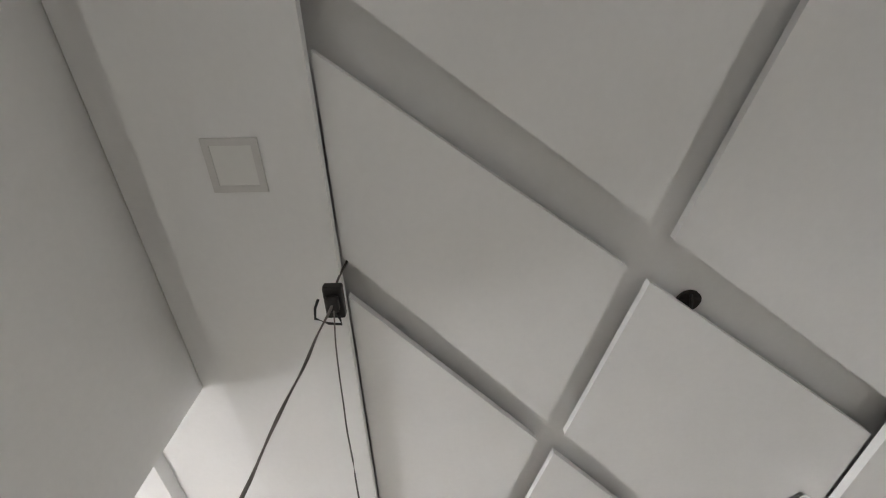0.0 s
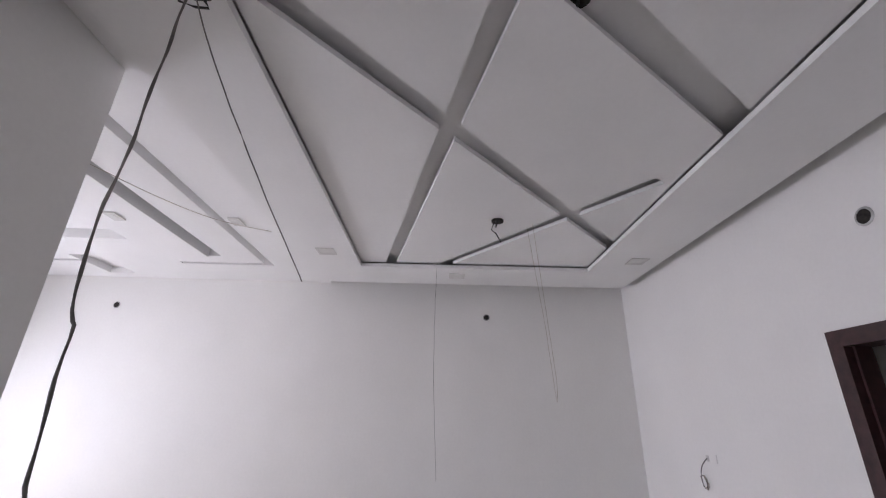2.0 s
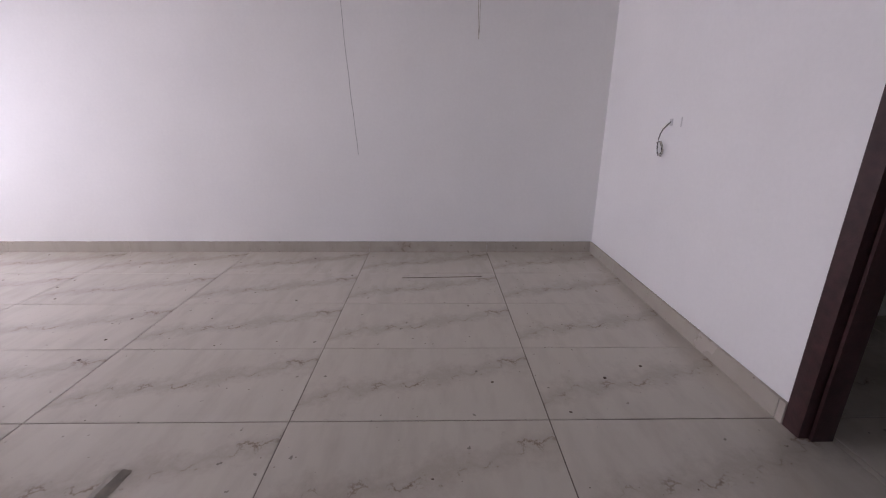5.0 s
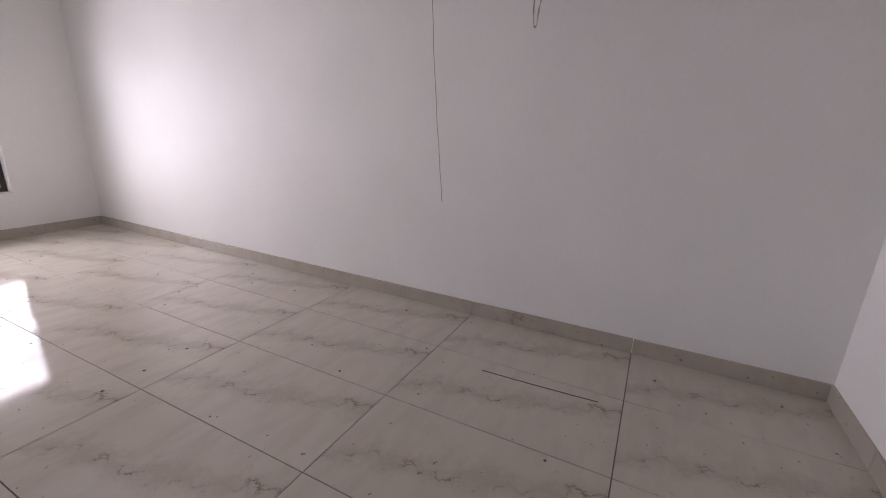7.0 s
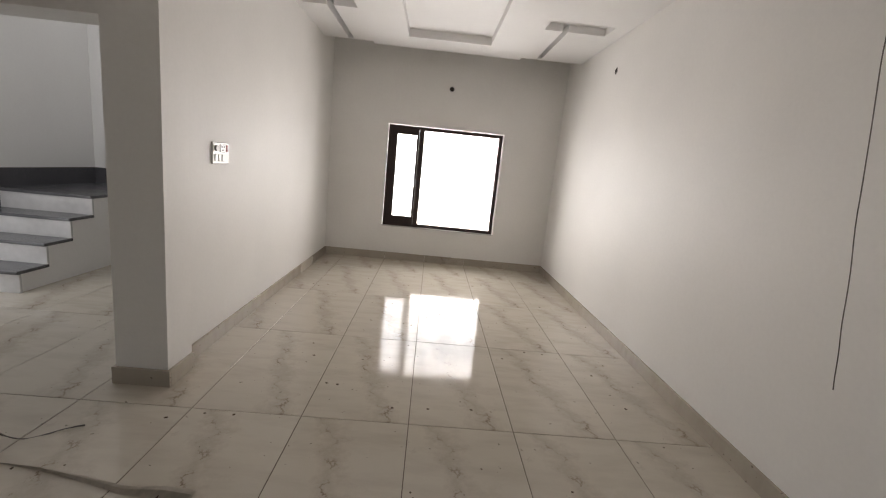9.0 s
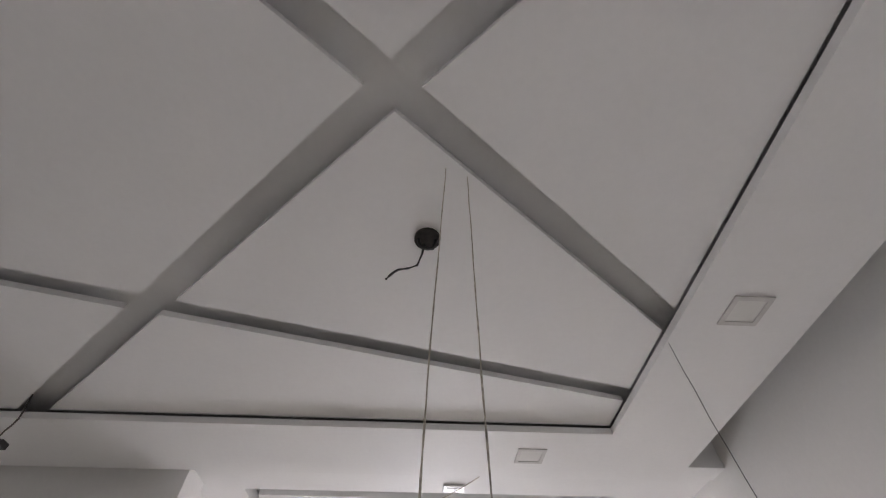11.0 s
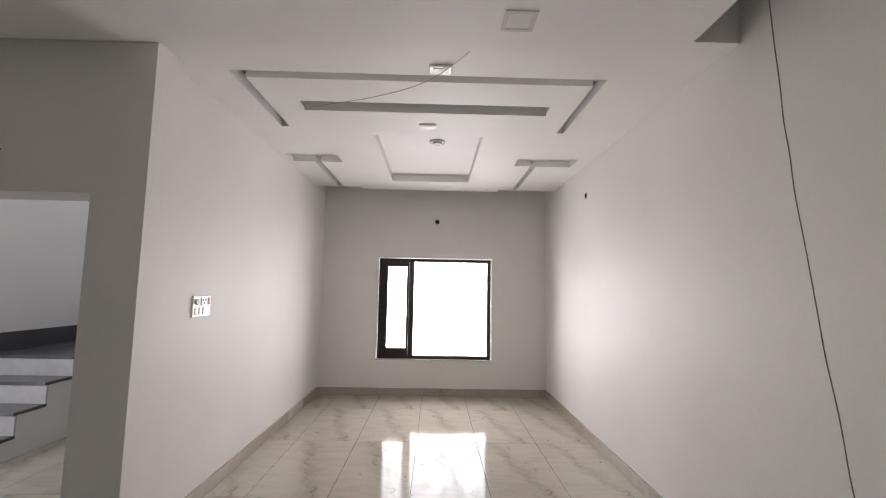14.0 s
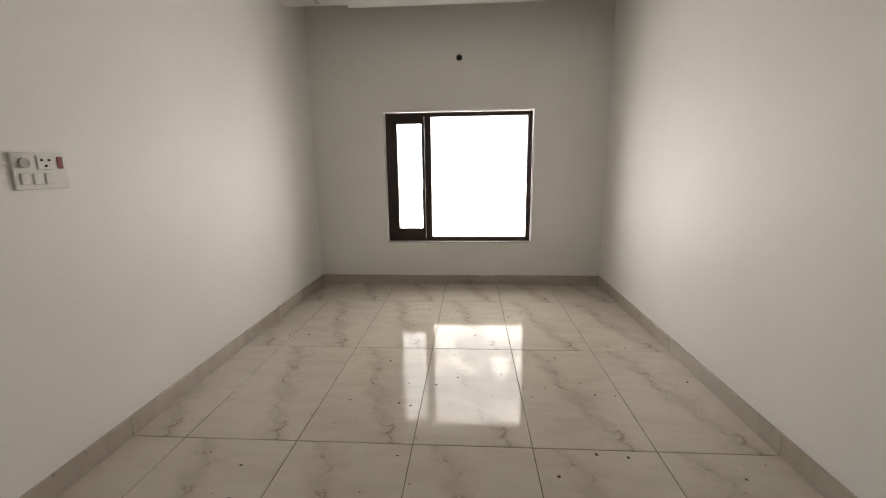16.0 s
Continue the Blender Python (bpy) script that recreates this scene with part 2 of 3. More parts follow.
def tube_bm(points, radius, sides=8, wobble=0.0, twist=0.0):
    """A round cord along smooth points."""
    pts = [Vector(p) for p in points]
    fine = []
    for i in range(len(pts) - 1):
        p0, p1, p2, p3 = pts[max(i - 1, 0)], pts[i], pts[i + 1], pts[min(i + 2, len(pts) - 1)]
        n = max(2, int((p2 - p1).length / 0.03))
        for k in range(n):
            s = k / n
            fine.append(0.5 * (2 * p1 + (p2 - p0) * s + (2 * p0 - 5 * p1 + 4 * p2 - p3) * s * s + (3 * p1 - p0 - 3 * p2 + p3) * s ** 3))
    fine.append(pts[-1])
    bm = bmesh.new()
    rings = []
    for i, p in enumerate(fine):
        way = (fine[min(i + 1, len(fine) - 1)] - fine[max(i - 1, 0)]).normalized()
        a = way.orthogonal().normalized() if abs(way.z) < 0.9 else way.cross(Vector((0, 1, 0))).normalized()
        b = way.cross(a)
        off = noise.noise_vector(p * 9) * wobble
        r = radius * (1 + 0.25 * math.sin(i * twist)) if twist else radius
        rings.append([bm.verts.new(p + off + (a * math.cos(t) + b * math.sin(t)) * r) for t in [2 * math.pi * k / sides for k in range(sides)]])
    for r0, r1 in zip(rings, rings[1:]):
        for k in range(sides):
            bm.faces.new((r0[k], r0[(k + 1) % sides], r1[(k + 1) % sides], r1[k]))
    bm.faces.new(rings[0][::-1]), bm.faces.new(rings[-1])
    for f in bm.faces:
        f.smooth = True
    return bm


def cyl_bm(r, depth, seg=20, m=None, bm=None, r2=None):
    bm = bm or bmesh.new()
    bmesh.ops.create_cone(bm, cap_ends=True, segments=seg, radius1=r, radius2=r if r2 is None else r2, depth=depth, matrix=m or Matrix())
    return bm


def clip(poly, n, d):
    """The part of a convex polygon where n . p >= d."""
    out = []
    for i, p in enumerate(poly):
        q = poly[(i + 1) % len(poly)]
        a, b = n[0] * p[0] + n[1] * p[1] - d, n[0] * q[0] + n[1] * q[1] - d
        if a >= 0:
            out.append(p)
        if (a > 0) != (b > 0) and abs(a - b) > 1e-9:
            s = a / (a - b)
            out.append((p[0] + (q[0] - p[0]) * s, p[1] + (q[1] - p[1]) * s))
    return out


# ---- structure ----
XD, YC, YP = -3.304, 7.46, 3.522       # partition wall, window wall, hall side of the stair wall
XW, SLAB = -7.2, 3.35                 # far hall wall, slab above the false ceilings
T = 0.2
x0, x1, z0, z1 = WIN
setting("wall_east", boxes((0, T, -0.15, YC + T, -0.1, SLAB)), WALL, "long plain off-white painted wall", "wall")
setting("wall_north", boxes((XD - 0.15, x0, YC, YC + T, -0.1, SLAB), (x1, 0, YC, YC + T, -0.1, SLAB), (x0, x1, YC, YC + T, -0.1, z0), (x0, x1, YC, YC + T, z1, SLAB)), WALL, "off-white painted wall round the window", "wall")
DX0, DX1, DH = -3.43, -2.437, 1.98     # door opening
setting("wall_south", boxes((DX1, 0, -0.15, 0, -0.1, SLAB), (XW, DX0, -0.15, 0, -0.1, SLAB), (DX0, DX1, -0.15, 0, DH, SLAB)), WALL, "white painted wall with a dark door opening", "wall")
setting("wall_partition", boxes((XD - 0.15, XD, YP + 0.25, YC, -0.1, SLAB)), WALL, "off-white painted partition wall with a switchboard", "wall")
OX0 = -6.2
setting("wall_stair", boxes((XW, OX0, YP, YP + 0.25, -0.1, SLAB)), WALL, "plain wall beside the stair opening", "wall")
setting("pillar_1", boxes((-3.545, -3.245, YP, YP + 0.25, -0.1, SLAB)), WALL, "painted square pillar at the end of the partition", "pillar")
setting("beam_1", boxes((OX0, -3.545, YP, YP + 0.25, 2.03, SLAB)), WALL, "painted beam over the stair opening", "beam")
# unseen wall; its opening is made up to hold hall_fill
setting("wall_west", boxes((XW - T, XW, -0.15, 0.6, -0.1, SLAB), (XW - T, XW, 2.8, YP + 0.25, -0.1, SLAB), (XW - T, XW, 0.6, 2.8, 2.45, SLAB), (XW - T, XW, 0.6, 2.8, -0.1, 0.55)), WALL, "plain wall closing the hall", "wall")
# stair hall, open above to the upper floor
# the shallow niche in the west wall is made up to hold riser_fill
setting("wall_stair_west", boxes((-6.4, -6.2, 4.75, 7.1, -0.1, 5.3), (-6.4, -6.2, YP + 0.25, 4.75, 2.1, 5.3), (-6.4, -6.28, YP + 0.25, 4.75, -0.1, 2.1)), WALL, "pale wall beside the stair", "wall")
setting("wall_stair_north", boxes((-6.2, XD - 0.15, 6.9, 7.1, -0.1, 5.3)), WALL, "pale wall behind the stair landing", "wall")
setting("wall_stair_upper", boxes((-6.2, XD - 0.15, YP + 0.05, YP + 0.25, SLAB, 5.3), (XD - 0.15, XD, YP + 0.25, 7.1, SLAB, 5.3)), WALL, "upper stairwell wall", "wall")
setting("ceiling_stair", boxes((-6.4, XD, YP, 7.1, 5.3, 5.4)), CEIL, "plain white stairwell ceiling", "ceiling")
# dark room beyond the door
setting("wall_back_room", boxes((-4.6, -4.5, -2.6, -0.15, -0.1, SLAB), (-1.4, -1.3, -2.6, -0.15, -0.1, SLAB), (-4.6, -1.3, -2.7, -2.6, -0.1, SLAB)), WALL, "unlit walls of the room beyond the door", "wall")
setting("slab", boxes((XW - T, T, -0.15, YP + 0.05, SLAB, SLAB + 0.15), (-4.6, -1.3, -2.7, -0.15, SLAB, SLAB + 0.15), (XD - 0.15, T, YP + 0.05, YC + T, SLAB, SLAB + 0.15)), CEIL, "concrete slab above the false ceilings", "ceiling")
floor_bed = setting("floor", boxes((XW, 0, -0.15, YP + 0.25, -0.12, -0.004), (-4.5, -1.4, -2.6, -0.15, -0.12, -0.004), (-6.2, 0, YP + 0.25, YC, -0.12, -0.004)), GROUT, "floor bed with dark tile joints", "floor")
setting("ground", boxes((-400, 400, YC + T + 0.02, 800, -0.6, -0.45)), GROUND, "bare earth outside the window", "ground")

# hall false ceiling: border, panels cut by slanting grooves, backing above
ZB, ZP, ZG = 2.825, 2.87, 2.945
RX0, RX1, RY0, RY1 = -5.6, -0.878, 0.69, 2.865
BX0, BX1, BY0, BY1 = -6.9, -0.34, 0.14, 3.37
BARS = [((-1.0, 2.551), (-3.0, 2.069), 0.051), ((-3.0, 2.121), (-2.0, 1.196), 0.054), ((-3.892, 1.885), (-3.192, 0.9), 0.078), ((-0.989, 1.97), (-2.5, 0.791), 0.052)]


def bar_lines(a, b, h):
    dx, dy = b[0] - a[0], b[1] - a[1]
    ln = math.hypot(dx, dy)
    n = (-dy / ln, dx / ln)
    return n, n[0] * a[0] + n[1] * a[1], (dx / ln, dy / ln)


bm = bmesh.new()
# thin boards hang below a closed void and stop short of the border
SG = 0.005
rect = [(RX0 + SG, RY0 + SG), (RX1 - SG, RY0 + SG), (RX1 - SG, RY1 - SG), (RX0 + SG, RY1 - SG)]
polys = [rect]
for a, b, h in BARS:
    n, d, way = bar_lines(a, b, h)
    nxt = []
    for p in polys:
        for q in (clip(p, n, d + h), clip(p, (-n[0], -n[1]), -d + h)):
            if len(q) > 2:
                nxt.append(q)
    polys = nxt
for p in polys:
    prism(bm, p, ZP, ZP + 0.028)
# the thin groove stops short of the border
a, b, h = BARS[3]
n, d, way = bar_lines(a, b, h)
stub = clip(clip(clip(rect, n, d - h), (-n[0], -n[1]), -d - h), way, way[0] * b[0] + way[1] * b[1])
if len(stub) > 2:
    prism(bm, stub, ZP, ZP + 0.028)
prism(bm, [(BX0, BY0), (BX1, BY0), (BX1, BY1), (BX0, BY1)], ZG, ZG + 0.02)
# upstand that closes the void behind the border
for q in ((BX0, BX0 + 0.02, BY0, BY1), (BX1 - 0.02, BX1, BY0, BY1), (BX0 + 0.02, BX1 - 0.02, BY0, BY0 + 0.02), (BX0 + 0.02, BX1 - 0.02, BY1 - 0.02, BY1)):
    box_bm(*q, ZB + 0.034, ZG, bm=bm)
north = lambda x: BY1
for q in ([(BX0, BY0), (RX0, BY0), (RX0, north(RX0)), (BX0, north(BX0))], [(RX1, BY0), (BX1, BY0), (BX1, north(BX1)), (RX1, north(RX1))], [(RX0, BY0), (RX1, BY0), (RX1, RY0), (RX0, RY0)], [(RX0, RY1), (RX1, RY1), (RX1, north(RX1)), (RX0, north(RX0))]):
    prism(bm, q, ZB, ZB + 0.034)
setting("ceiling_hall", bm, CEIL, "white plaster false ceiling with slanting recessed grooves", "ceiling")

# room false ceiling
ZR, ZS = 2.92, 2.90
CX0, CX1, CY0, CY1 = -3.24, -0.16, 3.522, 6.95
bm = bmesh.new()
xs = [XD + 0.001, CX0, -3.0, -2.93, -2.68, -0.8, -0.6, -0.54, CX1, -0.001]
ys = [CY0, 3.83, 3.92, 4.26, 4.38, 4.78, 5.52, 5.80, 6.90, CY1]


def room_cut(x, y):
    """Whether a recess opens at this place."""
    if -3.0 < x < -0.54 and 3.83 < y < 3.92:
        return True
    if (-3.0 < x < -2.93 or -0.6 < x < -0.54) and 3.83 < y < 4.78:
        return True
    if -2.68 < x < -0.8 and 4.26 < y < 4.38:
        return True
    if (CX0 < x < -2.68 or -0.8 < x < CX1) and 5.52 < y < 5.80:
        return True
    return (-3.0 < x < -2.93 or -0.6 < x < -0.54) and 5.52 < y < 6.90


for xa, xb in zip(xs, xs[1:]):
    for ya, yb in zip(ys, ys[1:]):
        cx, cy = (xa + xb) / 2, (ya + yb) / 2
        slab_here = -2.68 < cx < -0.8 and cy > 4.38
        if not room_cut(cx, cy) and not slab_here:
            box_bm(xa, xb, ya, yb, ZR, ZR + 0.07, bm=bm)
        # narrow slots are open to the void above, wide grooves are closed
        slot = (-3.0 < cx < -2.93 or -0.6 < cx < -0.54) and (3.92 < cy < 4.78 or cy > 5.8) or (-2.68 < cx < -0.8 and 4.26 < cy < 4.38)
        if not slot or not room_cut(cx, cy):
            box_bm(xa, xb, ya, yb, ZR + 0.07, ZR + 0.09, bm=bm)
IX0, IX1, IY0, IY1 = -2.21, -1.24, 4.87, 6.5
for b_ in ((-2.68, IX0, 4.38, 6.98), (IX1, -0.8, 4.38, 6.98), (IX0, IX1, 4.38, IY0), (IX0, IX1, IY1, 6.98)):
    box_bm(*b_, ZS, ZR + 0.07, bm=bm)
box_bm(-6.9, -0.36, 3.14, 3.518, 2.905, 2.92, bm=bm)
box_bm(-0.36, -0.001, 3.36, 3.518, 2.905, 3.3, bm=bm)
setting("ceiling_room", bm, CEIL, "white plaster false ceiling with stepped recesses", "ceiling")


# ---- window ----
def frame_ring(x0, x1, z0, z1, y0, y1, wl, wr, wb, wt):
    return boxes((x0, x0 + wl, y0, y1, z0, z1), (x1 - wr, x1, y0, y1, z0, z1), (x0 + wl, x1 - wr, y0, y1, z0, z0 + wb), (x0 + wl, x1 - wr, y0, y1, z1 - wt, z1))


w = tagged(new("window_1"), "dark brown framed window with a narrow sliding sash", "window", kind="structure")
part("window_frame", frame_ring(x0 + 0.012, x1 - 0.012, z0 + 0.012, z1 - 0.012, YC + 0.06, YC + 0.14, 0.055, 0.05, 0.045, 0.045), FRAME, w)
part("mullion", boxes((-2.025, -1.955, YC + 0.05, YC + 0.14, z0 + 0.057, z1 - 0.057)), FRAME, w)
sash = part("sash", frame_ring(x0 + 0.067, -2.03, z0 + 0.058, z1 - 0.058, YC + 0.045, YC + 0.085, 0.075, 0.03, 0.105, 0.075), FRAME, w)
part("handle", boxes((-2.055, -2.04, YC + 0.02, YC + 0.045, 1.12, 1.24)), PLASTIC_GREY, sash, "grey latch")
for xa, xb, za, zb in ((x0 + 0.14, -2.06, z0 + 0.16, z1 - 0.13), (-1.957, x1 - 0.06, z0 + 0.055, z1 - 0.055)):
    g = part("pane", boxes((xa, xb, YC + 0.095, YC + 0.101, za, zb)), glass, w)
    g.visible_shadow = False
part("window_sill", boxes((x0 + 0.001, x1 - 0.001, YC - 0.012, YC + 0.06, z0 + 0.001, z0 + 0.012)), RISER, w, "pale stone sill")

# ---- door frame to the dark room ----
d = tagged(new("door_1"), "dark maroon wooden door frame, doorway open to a dark room", "door", kind="structure")
for name, x_a, x_b in (("jamb", DX1 - 0.085, DX1), ("jamb", DX0, DX0 + 0.085)):
    j = part(name, boxes((x_a, x_b, -0.14, 0.012, 0.0, DH)), DARKWOOD, d)
    s = 1 if x_a > -3 else -1
    mid = (x_a + x_b) / 2
    for off in (-0.02, 0.0):
        part("moulding", boxes(sorted((mid - s * (0.047 + off), mid - s * (0.062 + off))) + [-0.12 + off, -0.03 + off, 0.0, DH - 0.085]), DARKWOOD, j)
part("lintel", boxes((DX0 + 0.085, DX1 - 0.085, -0.14, 0.012, DH - 0.085, DH)), DARKWOOD, d)

# ---- stair ----
RIS, TRD, SX0, SX1, SY = 0.198, 0.28, -6.2, -5.27, 4.785
st = thing("staircase", "granite-topped stair with white risers turning at a landing", "stairs", (SX1, SY, 0))
inv = Matrix.Translation((-SX1, -SY, 0))


def spart(name, bm, m, label=""):
    bmesh.ops.transform(bm, matrix=inv, verts=bm.verts[:])
    return part(name, bm, m, st, label)


side = bmesh.new()
for k in range(4):
    ya = SY + k * TRD + 0.02
    yb = SY + (k + 1) * TRD + 0.02 if k < 3 else 6.9
    box_bm(SX0, SX1 - 0.02, ya, yb, 0, RIS * (k + 1) - 0.03, bm=side)
spart("stair_body", side, WALL, "painted stair side")
for k in range(4):
    ya = SY + k * TRD
    yb = ya + TRD + 0.02 if k < 3 else 6.9
    spart("tread", box_bm(SX0, SX1, ya - 0.015, yb, RIS * (k + 1) - 0.03, RIS * (k + 1), bevel=0.004), GRANITE, "grey granite tread")
    spart("riser", box_bm(SX0, SX1, ya, ya + 0.02, RIS * k + (0 if k == 0 else 0.0), RIS * (k + 1) - 0.03), RISER, "white stone riser")
for k in range(6):
    xa = SX1 + k * TRD
    zt = 4 * RIS + RIS * (k + 1)
    spart("tread", box_bm(xa - 0.015, xa + TRD + 0.02, 5.95, 6.9, zt - 0.03, zt, bevel=0.004), GRANITE, "grey granite tread")
    spart("riser", box_bm(xa, xa + 0.02, 5.95, 6.9, zt - RIS, zt - 0.03), RISER, "white stone riser")
    spart("riser", box_bm(xa, xa + TRD, 5.93, 5.95, zt - RIS, zt), RISER, "white stone flight edge")
soffit = bmesh.new()
prism(soffit, [(SX1 - 0.02, 0.58), (SX1 + 0.1, 0.58), (-3.5, 1.85), (-3.5, 1.98), (SX1 - 0.02, 0.74)], -6.9, -5.96)
bmesh.ops.rotate(soffit, verts=soffit.verts[:], cent=(0, 0, 0), matrix=Matrix.Rotation(radians(90), 3, "X"))
spart("stair_soffit", soffit, WALL)
setting("baseboard_stair", boxes((-6.2, -6.19, 5.64, 6.9, 4 * RIS, 4 * RIS + 0.2), (-6.19, SX1, 6.89, 6.9, 4 * RIS, 4 * RIS + 0.2), *[(-6.2, -6.19, SY + k * TRD, SY + (k + 1) * TRD, RIS * (k + 1), RIS * (k + 1) + 0.2) for k in range(3)]), GRANITE, "grey granite skirting along the landing", "baseboard")


# ---- small fixtures ----
def ceiling_panel(x, y, z, size=0.155):
    e = thing("panel_light", "square flush ceiling light, unlit, with grey trim", "ceiling light", (x, y, z), "square ceiling lights")
    h = size / 2
    part("trim", boxes((-h, h, -h, -h + 0.02, -0.006, 0), (-h, h, h - 0.02, h, -0.006, 0), (-h, -h + 0.02, -h + 0.02, h - 0.02, -0.006, 0), (h - 0.02, h, -h + 0.02, h - 0.02, -0.006, 0)), TAUPE, e)
    part("diffuser", boxes((-h + 0.02, h - 0.02, -h + 0.02, h - 0.02, -0.003, 0)), PLASTIC, e)
    return e


first = ceiling_panel(-4.205, 3.105, ZB)
for x, y in ((-1.263, 3.107), (-0.645, 1.94), (-1.2, 0.36)):
    copy_thing(first, pose(x, y, ZB))


def downlight(x, y, z):
    e = thing("downlight", "small white plastic downlight cover, unlit", "downlight", (x, y, z), "small white downlights")
    part("cover", box_bm(-0.07, 0.07, -0.045, 0.045, -0.014, 0, bevel=0.004), PLASTIC, e)
    part("lens", box_bm(-0.045, 0.045, -0.025, 0.025, -0.018, -0.013, bevel=0.003), PLASTIC, e)
    return e


dl = downlight(-1.634, 3.74, ZR)
copy_thing(dl, pose(-1.727, 4.64, ZS))


def round_rose(x, y, z):
    e = thing("ceiling_rose", "round white ceiling rose in the recess", "ceiling rose", (x, y, z))
    part("plate", cyl_bm(0.075, 0.012, 24, Matrix.Translation((0, 0, -0.006))), PLASTIC_GREY, e)
    part("cap", cyl_bm(0.045, 0.02, 20, Matrix.Translation((0, 0, -0.02))), PLASTIC, e)


round_rose(-1.645, 5.27, ZR + 0.07)


def wall_point(x, y, z, way, r=0.028):
    """A round conduit box set in a wall, its open mouth a disc painted shade-dark."""
    e = thing("conduit_box", "open round conduit box in the wall", "electrical box", (x, y, z), "open conduit boxes")
    rot = Vector((0, 0, 1)).rotation_difference(Vector(way)).to_matrix().to_4x4()
    bm = cyl_bm(r, 0.004, 20, rot @ Matrix.Translation((0, 0, 0.002)))
    part("mouth", bm, HOLE_SHADE, e)
    bm = bmesh.new()
    outer = [rot @ Vector((math.cos(t) * r * 1.25, math.sin(t) * r * 1.25, 0.003)) for t in [2 * math.pi * k / 20 for k in range(20)]]
    inner = [rot @ Vector((math.cos(t) * r * 0.95, math.sin(t) * r * 0.95, 0.007)) for t in [2 * math.pi * k / 20 for k in range(20)]]
    vo, vi = [bm.verts.new(p) for p in outer], [bm.verts.new(p) for p in inner]
    for k in range(20):
        bm.faces.new((vo[k], vo[(k + 1) % 20], vi[(k + 1) % 20], vi[k]))
    part("rim", bm, PLASTIC_GREY, e)
    return e


wall_point(0, 1.575, 2.545, (-1, 0, 0), 0.03)
wall_point(0, 5.74, 2.59, (-1, 0, 0), 0.03)
wall_point(-2.842, 0, 2.488, (0, 1, 0), 0.04)
wall_point(-1.625, YC, 2.533, (0, -1, 0), 0.03)

# switchboard on the partition
sw = thing("switchboard", "white plastic switchboard with switches and a socket", "switchboard", (XD, 4.26, 1.385))
part("plate", box_bm(0, 0.012, -0.115, 0.115, -0.075, 0.075, bevel=0.004), PLASTIC, sw)
for k, yy in enumerate((-0.075, -0.025, 0.025)):
    part("switch", box_bm(0.012, 0.018, yy - 0.018, yy + 0.018, -0.055, -0.008, bevel=0.003), PLASTIC, sw)
part("indicator", box_bm(0.012, 0.016, 0.07, 0.095, 0.01, 0.06, bevel=0.002), RED, sw, "dark red indicator switch")
sock = part("socket", box_bm(0.012, 0.017, -0.02, 0.055, 0.006, 0.062, bevel=0.003), PLASTIC, sw)
for dy, dz in ((0.0, 0.045), (0.032, 0.045), (0.016, 0.022)):
    # solid dark plug, the hole's shade put into its colour
    part("pin_hole", cyl_bm(0.005, 0.003, 12, pose(0.0185, dy, dz, 0, 90, 0)), HOLE_SHADE, sock)
part("regulator", cyl_bm(0.02, 0.014, 20, pose(0.019, -0.075, 0.033, 0, 90, 0)), PLASTIC_GREY, sw)

# bare wires by the door wall
pw = thing("wire_outlet", "loose looped wires hanging from a wall outlet", "wire", (-1.11, 0, 1.25))
part("outlet_mouth", boxes((-0.014, 0.014, 0, 0.006, -0.025, 0.018)), TAUPE, pw)
part("outlet_mark", boxes((-0.12, -0.11, 0, 0.003, -0.03, 0.03)), TAUPE, pw)
part("wire", tube_bm([(0, 0.003, 0), (0.02, 0.04, -0.05), (0.075, 0.03, -0.11), (0.095, 0.02, -0.18), (0.07, 0.02, -0.22), (0.03, 0.02, -0.19), (0.05, 0.03, -0.13), (0.09, 0.03, -0.14)], 0.004), STRIPED, pw)
part("wire", tube_bm([(0.06, 0.02, -0.13), (0.03, 0.03, -0.14), (0.0, 0.03, -0.18), (0.02, 0.03, -0.22), (0.06, 0.02, -0.21)], 0.006), GREYCABLE, pw)

# junction hole in the border with two hanging cables
jb = thing("junction_box", "black electrical box hanging on wires from a ceiling groove", "electrical box", (-3.84, 2.85, 2.70))
part("box", box_bm(-0.055, 0.055, -0.028, 0.028, -0.03, 0, bevel=0.006), BLACK, jb)
part("terminal", box_bm(-0.03, 0.02, -0.018, 0.02, -0.05, -0.025, bevel=0.006), BLACK, jb)
part("wire", tube_bm([(0.03, 0.0, -0.03), (0.06, -0.02, -0.05), (0.03, 0.05, -0.06), (-0.02, 0.04, -0.035)], 0.004), BLACK, jb)
part("wire", tube_bm([(0, 0, 0), (-0.005, 0.01, 0.06), (0.005, 0.015, 0.12), (-0.01, 0.0, ZG - 2.70)], 0.004, wobble=0.004), STRIPED, jb)
tagged(part("hanging_cable", tube_bm([(-3.845, 2.85, 2.66), (-3.82, 2.88, 2.4), (-3.79, 2.915, 2.12), (-3.78, 2.942, 1.947), (-3.78, 2.926, 1.72), (-3.78, 2.912, 1.69), (-3.78, 2.912, 1.577), (-3.78, 2.899, 1.38), (-3.78, 2.888, 1.35), (-3.78, 2.893, 1.2), (-3.78, 2.88, 1.0), (-3.775, 2.868, 0.97), (-3.76, 2.87, 0.8), (-3.73, 2.88, 0.5), (-3.68, 2.90, 0.15), (-3.60, 2.97, 0.008), (-3.47, 3.06, 0.008), (-3.40, 3.10, 0.008)], 0.0036, wobble=0.004, twist=1.3), STRIPED), "black twisted cable hanging from the ceiling to the floor", "cable")
